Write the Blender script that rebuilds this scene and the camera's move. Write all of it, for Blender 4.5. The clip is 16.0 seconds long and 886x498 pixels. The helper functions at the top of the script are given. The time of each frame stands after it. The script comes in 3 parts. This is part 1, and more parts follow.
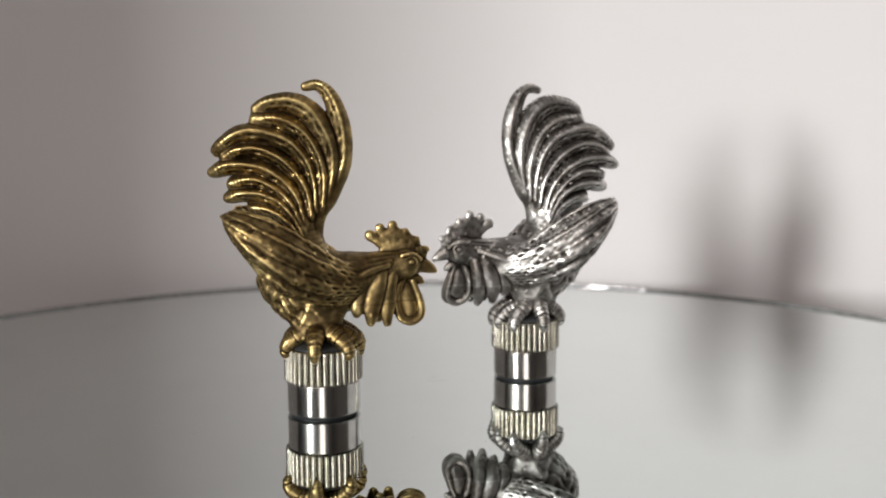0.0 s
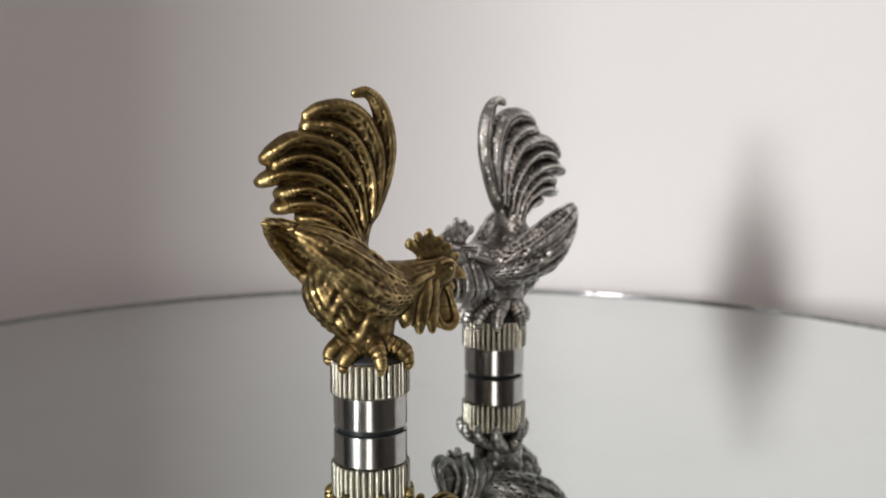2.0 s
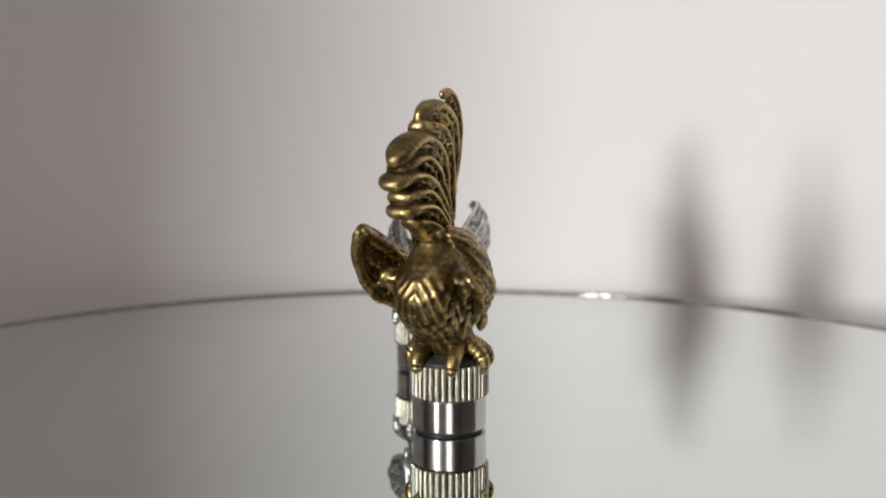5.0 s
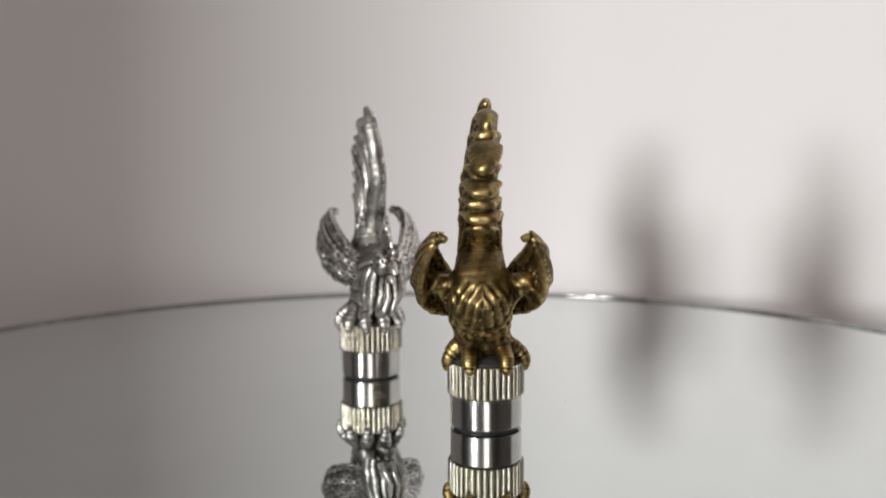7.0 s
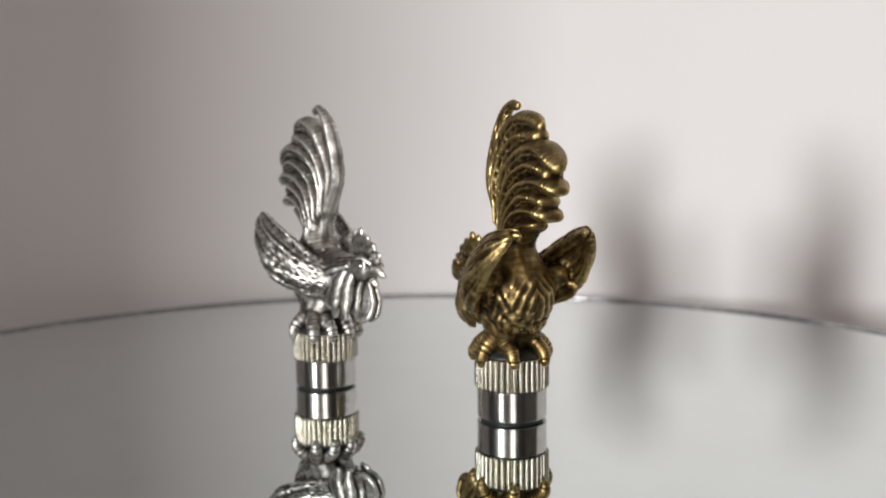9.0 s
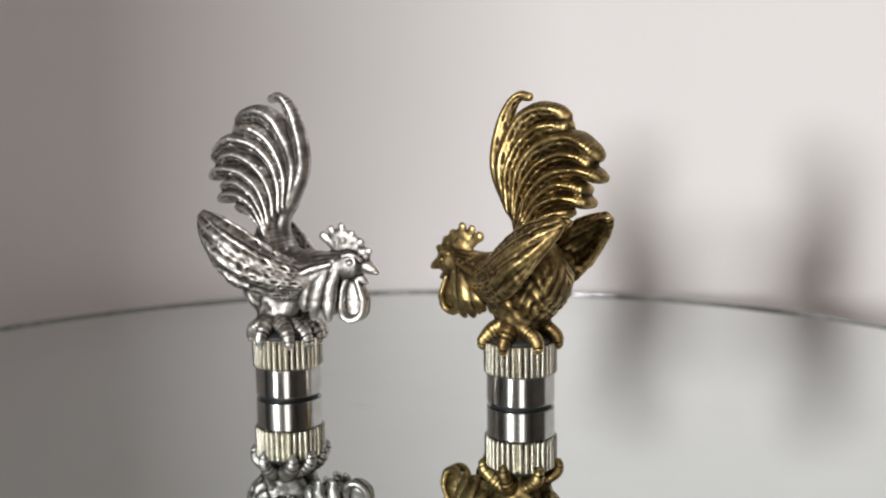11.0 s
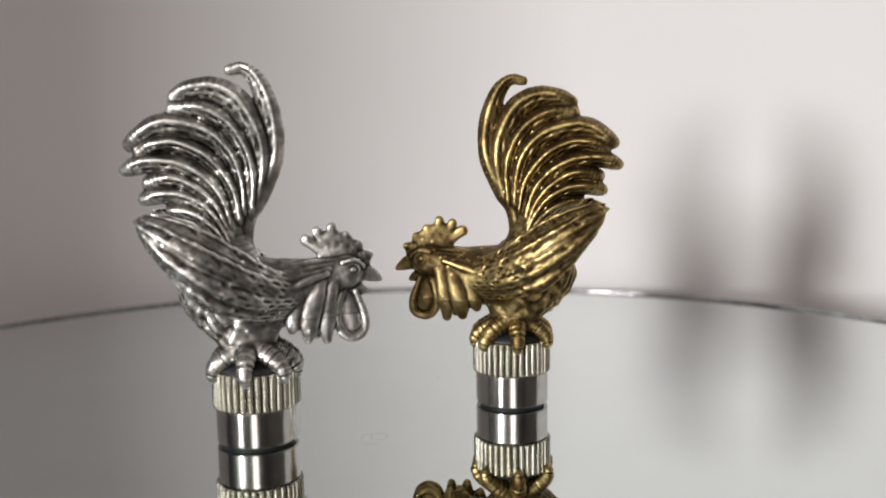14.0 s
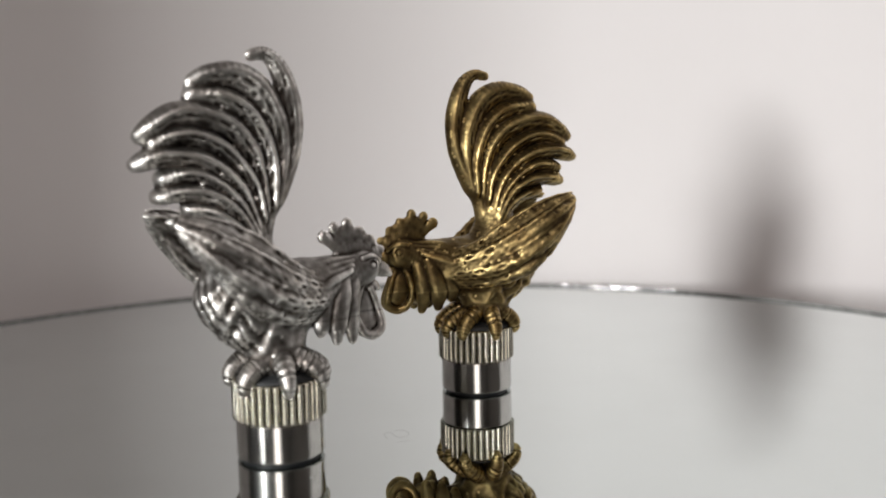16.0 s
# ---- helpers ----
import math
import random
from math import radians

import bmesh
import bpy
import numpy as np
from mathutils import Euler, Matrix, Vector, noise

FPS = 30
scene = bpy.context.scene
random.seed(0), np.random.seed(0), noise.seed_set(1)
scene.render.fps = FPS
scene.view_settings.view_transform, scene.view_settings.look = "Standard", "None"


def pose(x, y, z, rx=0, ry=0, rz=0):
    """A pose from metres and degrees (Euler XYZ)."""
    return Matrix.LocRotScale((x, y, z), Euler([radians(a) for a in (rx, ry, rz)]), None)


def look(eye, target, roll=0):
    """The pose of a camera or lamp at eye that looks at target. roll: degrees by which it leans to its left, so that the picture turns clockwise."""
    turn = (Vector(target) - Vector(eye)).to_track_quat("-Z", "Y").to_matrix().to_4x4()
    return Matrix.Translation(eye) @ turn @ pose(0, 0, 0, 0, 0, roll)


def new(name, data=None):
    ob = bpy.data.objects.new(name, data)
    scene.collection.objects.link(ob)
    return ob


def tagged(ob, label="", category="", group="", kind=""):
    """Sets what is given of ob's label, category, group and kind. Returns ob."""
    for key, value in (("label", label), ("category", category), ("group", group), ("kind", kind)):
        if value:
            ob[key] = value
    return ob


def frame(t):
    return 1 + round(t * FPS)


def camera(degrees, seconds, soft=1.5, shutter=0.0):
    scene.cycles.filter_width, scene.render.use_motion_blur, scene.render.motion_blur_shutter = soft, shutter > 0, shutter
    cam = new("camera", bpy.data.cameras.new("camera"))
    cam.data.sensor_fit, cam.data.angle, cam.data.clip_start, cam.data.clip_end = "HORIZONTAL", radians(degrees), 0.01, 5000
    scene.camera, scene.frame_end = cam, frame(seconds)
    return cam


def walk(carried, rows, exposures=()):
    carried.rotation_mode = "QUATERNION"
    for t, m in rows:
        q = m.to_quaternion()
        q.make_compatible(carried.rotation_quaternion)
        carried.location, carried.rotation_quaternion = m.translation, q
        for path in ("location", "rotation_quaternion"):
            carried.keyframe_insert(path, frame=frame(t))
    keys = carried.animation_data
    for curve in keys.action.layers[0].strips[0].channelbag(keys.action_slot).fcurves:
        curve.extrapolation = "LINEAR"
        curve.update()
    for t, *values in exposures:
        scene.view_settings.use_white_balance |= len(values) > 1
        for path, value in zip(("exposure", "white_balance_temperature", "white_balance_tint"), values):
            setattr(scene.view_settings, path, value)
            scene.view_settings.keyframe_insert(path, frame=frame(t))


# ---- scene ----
cam = camera(51.6, 16.0, soft=1.9)
cam.data.dof.use_dof = True
cam.data.dof.focus_distance = 0.136
cam.data.dof.aperture_fstop = 21.0
CAMERA_ROWS = [
    (0.0, pose(0.00040, -0.00840, 0.04015, 83.793, 0.187, -0.112)),
    (0.5, pose(0.00003, -0.00878, 0.04025, 83.880, 0.170, -0.017)),
    (1.0, pose(-0.00006, -0.00925, 0.04022, 83.949, 0.102, -0.017)),
    (1.5, pose(-0.00016, -0.00971, 0.04038, 84.036, 0.051, -0.033)),
    (2.0, pose(-0.00017, -0.01037, 0.04052, 84.188, -0.035, -0.004)),
    (2.5, pose(-0.00014, -0.01073, 0.04046, 84.207, -0.061, -0.075)),
    (3.0, pose(-0.00021, -0.01120, 0.04044, 84.239, -0.099, -0.107)),
    (3.5, pose(-0.00036, -0.01136, 0.04044, 84.345, -0.117, 0.050)),
    (4.0, pose(-0.00031, -0.01098, 0.04025, 84.375, -0.030, 0.109)),
    (6.5, pose(0.00063, -0.01237, 0.04132, 84.289, 0.407, -0.491)),
    (7.0, pose(0.00096, -0.01251, 0.04183, 84.229, 0.379, -0.430)),
    (7.5, pose(0.00124, -0.01146, 0.04151, 84.295, 0.359, -0.415)),
    (8.0, pose(0.00155, -0.01111, 0.04148, 84.350, 0.329, -0.382)),
    (8.5, pose(0.00165, -0.01097, 0.04144, 84.414, 0.414, -0.410)),
    (11.0, pose(0.00209, -0.00601, 0.04026, 84.261, 0.742, -0.582)),
    (11.5, pose(0.00155, -0.00074, 0.03968, 83.918, 0.702, -0.422)),
    (12.0, pose(0.00049, 0.00407, 0.03985, 83.855, 0.723, -0.136)),
    (12.5, pose(0.00136, 0.00983, 0.03985, 83.748, 0.702, -0.163)),
    (13.0, pose(0.00084, 0.01185, 0.03989, 83.620, 0.811, -0.054)),
    (13.5, pose(0.00135, 0.01317, 0.04004, 83.511, 0.968, -0.185)),
    (14.0, pose(0.00186, 0.01295, 0.04015, 83.495, 0.882, -0.372)),
    (14.5, pose(0.00216, 0.01308, 0.04008, 83.431, 0.868, -0.391)),
    (15.0, pose(0.00231, 0.01352, 0.04008, 83.386, 1.050, -0.293)),
    (15.5, pose(0.00235, 0.01368, 0.03974, 83.396, 1.051, -0.241)),
    (16.0, pose(0.00180, 0.01428, 0.03936, 83.371, 1.069, -0.325)),
]

walk(cam, CAMERA_ROWS)

# ---- light ----
world = bpy.data.worlds.new("room_air")
scene.world = world
world.use_nodes = True
world.node_tree.nodes["Background"].inputs[0].default_value = (0.9, 0.8, 0.76, 1)
world.node_tree.nodes["Background"].inputs[1].default_value = 0.02

# tall narrow window: the key light
window_data = bpy.data.lights.new("window_light", "AREA")
window_data.shape = "RECTANGLE"
window_data.size, window_data.size_y = 0.16, 0.62
window_data.energy = 40.0
window_data.color = (0.99, 0.992, 0.985)
window_ob = new("window_light", window_data)
window_ob.matrix_world = look((-1.262, -1.412, 0.305), (0.0, 0.145, 0.305))

# warm room light behind the camera
room_data = bpy.data.lights.new("room_light", "AREA")
room_data.shape = "RECTANGLE"
room_data.size, room_data.size_y = 0.42, 1.3
room_data.energy = 8.3
room_data.color = (1.0, 0.905, 0.86)
room_ob = new("room_light", room_data)
room_ob.matrix_world = look((-0.02, -1.70, 0.85), (0, 0.2, 0.3))

MM = 0.001


# ---- materials ----
def material(name):
    m = bpy.data.materials.new(name)
    m.use_nodes = True
    nt = m.node_tree
    return m, nt, nt.nodes["Principled BSDF"]


def node(nt, kind, **values):
    n = nt.nodes.new(kind)
    for key, value in values.items():
        n.inputs[key].default_value = value
    return n


def ramp(nt, source, stops):
    r = nt.nodes.new("ShaderNodeValToRGB")
    while len(r.color_ramp.elements) < len(stops):
        r.color_ramp.elements.new(0.5)
    for e, (p, c) in zip(r.color_ramp.elements, stops):
        e.position, e.color = p, (*c, 1)
    nt.links.new(source, r.inputs["Fac"])
    return r.outputs["Color"]


def noise_of(nt, scale, detail=4.0, rough=0.55):
    tc = nt.nodes.new("ShaderNodeTexCoord")
    n = node(nt, "ShaderNodeTexNoise", Scale=scale, Detail=detail, Roughness=rough)
    nt.links.new(tc.outputs["Object"], n.inputs["Vector"])
    return n.outputs["Fac"]


def mixed(nt, fac, a, b):
    m = nt.nodes.new("ShaderNodeMix")
    m.data_type = "RGBA"
    socks = [s for s in m.inputs if s.enabled]
    for sock, val in zip(socks, (fac, a, b)):
        if isinstance(val, (int, float)):
            sock.default_value = val
        elif isinstance(val, tuple):
            sock.default_value = (*val, 1)
        else:
            nt.links.new(val, sock)
    return [s for s in m.outputs if s.enabled][0]


def bumped(nt, bsdf, height, strength, distance):
    b = node(nt, "ShaderNodeBump", Strength=strength, Distance=distance)
    nt.links.new(height, b.inputs["Height"])
    nt.links.new(b.outputs["Normal"], bsdf.inputs["Normal"])


def cast_metal(name, bright, worn, patina_shade, rough):
    """Cast metal, oxidised and painted darker for shade in its recesses, rubbed bright on its ridges."""
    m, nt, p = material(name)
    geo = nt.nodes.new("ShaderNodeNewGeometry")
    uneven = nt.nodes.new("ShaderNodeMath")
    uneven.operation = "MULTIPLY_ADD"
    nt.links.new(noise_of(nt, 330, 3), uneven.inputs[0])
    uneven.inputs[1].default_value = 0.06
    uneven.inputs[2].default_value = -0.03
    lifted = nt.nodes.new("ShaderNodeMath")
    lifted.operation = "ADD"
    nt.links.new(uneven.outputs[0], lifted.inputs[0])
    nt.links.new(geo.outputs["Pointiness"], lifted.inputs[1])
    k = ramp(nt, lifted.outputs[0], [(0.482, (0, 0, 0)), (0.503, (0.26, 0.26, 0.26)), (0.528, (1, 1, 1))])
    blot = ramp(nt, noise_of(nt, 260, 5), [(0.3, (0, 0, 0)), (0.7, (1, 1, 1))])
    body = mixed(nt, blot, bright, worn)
    # oxide colour of the recesses, deepened to stand in for shade
    col = mixed(nt, k, patina_shade, body)
    nt.links.new(col, p.inputs["Base Color"])
    p.inputs["Metallic"].default_value = 1.0
    grain = ramp(nt, noise_of(nt, 700, 3), [(0.3, (rough - 0.06,) * 3), (0.7, (rough + 0.07,) * 3)])
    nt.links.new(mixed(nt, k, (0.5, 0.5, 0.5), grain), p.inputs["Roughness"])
    bumped(nt, p, noise_of(nt, 1100, 4), 0.4, 0.0002)
    return m


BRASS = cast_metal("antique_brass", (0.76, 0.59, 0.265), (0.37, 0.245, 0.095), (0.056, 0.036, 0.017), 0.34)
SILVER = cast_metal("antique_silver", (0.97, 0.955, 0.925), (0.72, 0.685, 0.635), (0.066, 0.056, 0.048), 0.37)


def turned_metal(name, colour, rough, lines=0.12, groove_shade=False):
    """Machined metal; the last flag paints the shade of its recesses into the colour."""
    m, nt, p = material(name)
    col = mixed(nt, ramp(nt, noise_of(nt, 400, 4), [(0.35, (0, 0, 0)), (0.7, (1, 1, 1))]), colour, tuple(c * 0.82 for c in colour))
    if groove_shade:
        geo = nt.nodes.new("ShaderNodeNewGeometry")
        # shade between the bars, put into the colour by pointiness
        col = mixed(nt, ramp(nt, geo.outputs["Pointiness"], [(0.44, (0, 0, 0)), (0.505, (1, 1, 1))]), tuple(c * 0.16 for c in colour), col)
    nt.links.new(col, p.inputs["Base Color"])
    p.inputs["Metallic"].default_value = 1.0
    p.inputs["Roughness"].default_value = rough
    # fine turning lines round the axis
    tc = nt.nodes.new("ShaderNodeTexCoord")
    mp = node(nt, "ShaderNodeMapping", Scale=(300, 300, 9000))
    n = node(nt, "ShaderNodeTexNoise", Scale=1.0, Detail=2.0)
    nt.links.new(tc.outputs["Object"], mp.inputs["Vector"])
    nt.links.new(mp.outputs["Vector"], n.inputs["Vector"])
    bumped(nt, p, n.outputs["Fac"], lines, 0.0001)
    return m


STEEL = turned_metal("turned_steel", (0.56, 0.54, 0.515), 0.19, 0.05)
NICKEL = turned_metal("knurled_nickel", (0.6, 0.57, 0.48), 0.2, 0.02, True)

BLACK, _nt, _p = material("blackened_metal")
_p.inputs["Base Color"].default_value = (0.02, 0.022, 0.024, 1)
_p.inputs["Roughness"].default_value = 0.4
bumped(_nt, _p, noise_of(_nt, 900), 0.3, 0.0002)

MIRROR, _nt, _p = material("mirror_glass")
_c = mixed(_nt, ramp(_nt, noise_of(_nt, 60, 6), [(0.45, (0, 0, 0)), (0.8, (1, 1, 1))]), (0.725, 0.775, 0.768), (0.70, 0.748, 0.74))
_nt.links.new(_c, _p.inputs["Base Color"])
_p.inputs["Metallic"].default_value = 1.0
_p.inputs["Roughness"].default_value = 0.0

EDGE, _nt, _p = material("ground_glass_edge")
_c = ramp(_nt, noise_of(_nt, 500, 4), [(0.3, (0.14, 0.14, 0.137)), (0.7, (0.27, 0.27, 0.262))])
_nt.links.new(_c, _p.inputs["Base Color"])
_p.inputs["Roughness"].default_value = 0.08
_p.inputs["Metallic"].default_value = 0.0
bumped(_nt, _p, noise_of(_nt, 700, 3), 0.25, 0.0002)

FLECK, _nt, _p = material("dried_smear")
_p.inputs["Base Color"].default_value = (0.45, 0.45, 0.45, 1)
_p.inputs["Roughness"].default_value = 0.6


def painted(name, colour, scale, rough=0.8, amount=0.06, bump=0.1):
    m, nt, p = material(name)
    a = tuple(c * (1 - amount) for c in colour)
    col = mixed(nt, ramp(nt, noise_of(nt, scale, 6), [(0.3, (0, 0, 0)), (0.7, (1, 1, 1))]), a, colour)
    nt.links.new(col, p.inputs["Base Color"])
    p.inputs["Roughness"].default_value = rough
    bumped(nt, p, noise_of(nt, scale * 40, 3), bump, 0.0003)
    return m


BACKDROP = painted("matt_white_wall", (0.741, 0.714, 0.711), 6, 0.9, 0.03, 0.08)
ROOM = painted("room_wall_paint", (0.14, 0.12, 0.11), 3)
CEIL = painted("ceiling_paint", (0.5, 0.46, 0.44), 3)
TABLE = painted("dark_table_wood", (0.16, 0.11, 0.08), 18, 0.5, 0.4)


# ---- mesh helpers ----
def mesh_object(name, verts, faces, mat, parent=None, label="", smooth=False):
    me = bpy.data.meshes.new(name)
    me.from_pydata([tuple(v) for v in verts], [], faces)
    me.update()
    if smooth:
        me.polygons.foreach_set("use_smooth", np.ones(len(me.polygons), dtype=bool))
    me.materials.append(mat)
    ob = new(name, me)
    if parent:
        ob.parent = parent
    if label:
        ob["label"] = label
    return ob


def box(name, lo, hi, mat, label, category):
    bm = bmesh.new()
    bmesh.ops.create_cube(bm, size=1.0)
    for v in bm.verts:
        v.co = Vector([l + (c + 0.5) * (h - l) for l, h, c in zip(lo, hi, v.co)])
    me = bpy.data.meshes.new(name)
    bm.to_mesh(me)
    bm.free()
    me.materials.append(mat)
    return tagged(new(name, me), label, category, kind="structure")


def lathe(profile, n, radius_at=None):
    """Rings of n points round z from (radius, z) pairs in mm; the ends are closed."""
    verts, faces = [], []
    for i, (r, z) in enumerate(profile):
        for j in range(n):
            a = 2 * math.pi * j / n
            rr = radius_at(i, a, r) if radius_at else r
            verts.append((rr * math.cos(a) * MM, rr * math.sin(a) * MM, z * MM))
    for i in range(len(profile) - 1):
        for j in range(n):
            k = (j + 1) % n
            faces.append((i * n + j, i * n + k, (i + 1) * n + k, (i + 1) * n + j))
    faces.append(tuple(reversed(range(n))))
    faces.append(tuple(range((len(profile) - 1) * n, len(profile) * n)))
    return verts, faces


# ---- the place ----
box("wall_north", (-1.7, 0.40, -0.8), (1.7, 0.50, 1.7), ROOM, "dim plain room wall", "wall")
box("wall_south", (-1.7, -2.3, -0.8), (1.7, -2.2, 1.7), ROOM, "dim plain room wall", "wall")
box("wall_west", (-1.8, -2.3, -0.8), (-1.7, 0.50, 1.7), ROOM, "dim plain room wall", "wall")
box("wall_east", (1.7, -2.3, -0.8), (1.8, 0.50, 1.7), ROOM, "dim plain room wall", "wall")
box("ceiling", (-1.8, -2.3, 1.7), (1.8, 0.50, 1.78), CEIL, "plain pale ceiling", "ceiling")
box("floor", (-1.8, -2.3, -0.9), (1.8, 0.50, -0.8), TABLE, "dark wooden floor", "floor")
box("counter", (-0.42, -0.03, -0.8), (0.42, 0.395, -0.0305), TABLE, "dark wooden counter under the turntable", "counter")


def backdrop(radius=0.40, front=0.267, thick=0.003, lo=-0.0305, hi=0.62):
    """A gently curved matt white sheet that stands round the far side of the mirror."""
    verts, faces = [], []
    n = 120
    for i in range(n + 1):
        a = radians(-52 + 104 * i / n)
        for r in (radius, radius + thick):
            for z in (lo, hi):
                verts.append((r * math.sin(a), front - radius + r * math.cos(a), z))
    for i in range(n):
        p, q = 4 * i, 4 * i + 4
        faces += [(p, q, q + 1, p + 1), (p + 2, p + 3, q + 3, q + 2), (p + 1, q + 1, q + 3, p + 3), (p, p + 2, q + 2, q)]
    faces += [(0, 1, 3, 2), (4 * n, 4 * n + 2, 4 * n + 3, 4 * n + 1)]
    return tagged(mesh_object("backdrop", verts, faces, BACKDROP, smooth=False), "plain matt white curved backdrop behind the mirror", "backdrop", kind="structure")


backdrop()

# added panel, out of view; it cuts off the window's light on the left
box("light_blocker", (-1.7, -0.388, -0.8), (-0.507, -0.35, 1.7), ROOM, "dim unseen panel added to block part of the window's light", "wall")

# ---- mirror turntable ----
AXIS = Vector((-0.0034, 0.1426, 0.0))
RIM = 123.1
turntable = tagged(new("mirror_turntable"), "round mirror-topped turntable with a ground glass edge", "turntable")
turntable.matrix_world = Matrix.Translation(AXIS)


def disc_top():
    v, f = lathe([(RIM - 0.6, -3.0), (RIM - 0.6, 0.0)], 256)
    return mesh_object("mirror", v, f, MIRROR, turntable, "clear silvered mirror top", False)


def disc_rim():
    """The bevelled, chipped glass edge round the mirror."""
    rng = random.Random(5)
    n = 720
    prof = [(RIM - 1.6, -3.2), (RIM + 0.6, -3.2), (RIM + 1.0, -2.4), (RIM + 1.0, 0.3), (RIM + 0.7, 0.62), (RIM + 0.0, 0.65), (RIM - 0.36, 0.55), (RIM - 0.44, 0.0), (RIM - 0.7, -0.3)]
    verts, faces = [], []
    chip = [rng.uniform(-0.02, 0.02) if rng.random() < 0.7 else rng.uniform(-0.09, 0.09) for j in range(n)]
    for i, (r, z) in enumerate(prof):
        for j in range(n):
            a = 2 * math.pi * (j + 0.3 * rng.uniform(-1, 1)) / n
            c = chip[j] * (1.0 if i in (5, 6) else 0.3 if i == 7 else 0.0)
            rr, zz = (r + c) * MM, (z - abs(c) * 0.6) * MM
            verts.append((rr * math.cos(a), rr * math.sin(a), zz))
    m = len(prof)
    for i in range(m):
        for j in range(n):
            k, l = (j + 1) % n, (i + 1) % m
            faces.append((i * n + j, i * n + k, l * n + k, l * n + j))
    return mesh_object("rim", verts, faces, EDGE, turntable, "chipped bevelled glass rim")


disc_top()
disc_rim()
_v, _f = lathe([(70, -30), (72, -29), (72, -10), (100, -4.5), (100, -3.1), (20, -3.1)], 96)
mesh_object("base", _v, _f, BLACK, turntable, "dark turntable base", True)


def smear():
    """A dried curl on the mirror: an arc that runs into a loop, and a short second arc."""
    loop = [(2.3 + 1.1 * math.cos(a), 6.6 + 1.6 * math.sin(a)) for a in np.linspace(2.6, 8.6, 30)]
    hook = [(3.9 + 0.8 * math.cos(a), 6.9 + 1.3 * math.sin(a)) for a in np.linspace(-2.2, 1.0, 14)]
    tail = [(2.6 + 1.0 * math.cos(a), 10.4 + 0.6 * math.sin(a)) for a in np.linspace(3.4, 6.0, 12)]
    verts, faces = [], []
    for pts in (loop, hook, tail):
        first = len(verts)
        for i, (x, y) in enumerate(pts):
            x2, y2 = pts[min(i + 1, len(pts) - 1)]
            x1, y1 = pts[max(i - 1, 0)]
            d = math.hypot(x2 - x1, y2 - y1)
            w = 0.028 + 0.015 * math.sin(1.3 * i)
            nx, ny = -(y2 - y1) / d * w, (x2 - x1) / d * w
            for sx, z in ((-1, 0.004), (0, 0.02), (1, 0.004)):
                verts.append(((x + nx * sx) * MM, (y + ny * sx) * MM, z * MM))
        for i in range(len(pts) - 1):
            for j in range(2):
                a = first + i * 3 + j
                faces.append((a, a + 3, a + 4, a + 1))
    mesh_object("smear", verts, faces, FLECK, turntable, "faint dried grey smear", True)


smear()


def dust():
    """A few specks of lint on the mirror."""
    rng = random.Random(11)
    verts, faces = [], []
    for _ in range(46):
        a, r = rng.uniform(0, 2 * math.pi), RIM * 0.95 * math.sqrt(rng.random())
        size, turn = rng.uniform(0.05, 0.13), rng.uniform(0, math.pi)
        x, y, n = r * math.cos(a), r * math.sin(a), len(verts)
        for k in range(6):
            b = turn + k * math.pi / 3
            lx, ly = size * rng.uniform(0.6, 2.4) * math.cos(b), size * rng.uniform(0.5, 1.1) * math.sin(b)
            verts.append(((x + lx) * MM, (y + ly) * MM, 0.003 * MM))
        verts.append((x * MM, y * MM, size * 0.7 * MM))
        faces += [(n + k, n + (k + 1) % 6, n + 6) for k in range(6)]
    tagged(mesh_object("dust", verts, faces, FLECK, turntable, "sparse grey dust specks"), kind="stuff")


dust()


# ---- rooster figurine: an implicit solid, meshed once ----
H = 0.14
LO = np.array([-18.4, -H, 7.4])
SIZE = (267, 95, 316)
gx, gy, gz = (LO[i] + H * np.arange(SIZE[i], dtype=np.float32) for i in range(3))
field = np.full(SIZE, 4.0, dtype=np.float32)


def window(lo, hi):
    s = []
    for i in range(3):
        a = max(0, int((lo[i] - LO[i]) / H))
        b = min(SIZE[i], int((hi[i] - LO[i]) / H) + 2)
        s.append(slice(a, b))
    return tuple(s)


def blend(sl, d, k):
    old = field[sl]
    if k <= 0:
        field[sl] = np.minimum(old, d)
        return
    h = np.clip(0.5 + 0.5 * (old - d) / k, 0, 1)
    field[sl] = old + (d - old) * h - k * h * (1 - h)


def smooth_path(points, step=4):
    """Catmull-Rom through the points (any number of columns)."""
    p = np.array(points, dtype=float)
    p = np.vstack([2 * p[0] - p[1], p, 2 * p[-1] - p[-2]])
    out = []
    for i in range(1, len(p) - 2):
        for s in range(step):
            t = s / step
            out.append(0.5 * (2 * p[i] + (p[i + 1] - p[i - 1]) * t + (2 * p[i - 1] - 5 * p[i] + 4 * p[i + 1] - p[i + 2]) * t * t
                              + (3 * p[i] - p[i - 1] - 3 * p[i + 1] + p[i + 2]) * t ** 3))
    out.append(p[-2])
    return np.array(out)


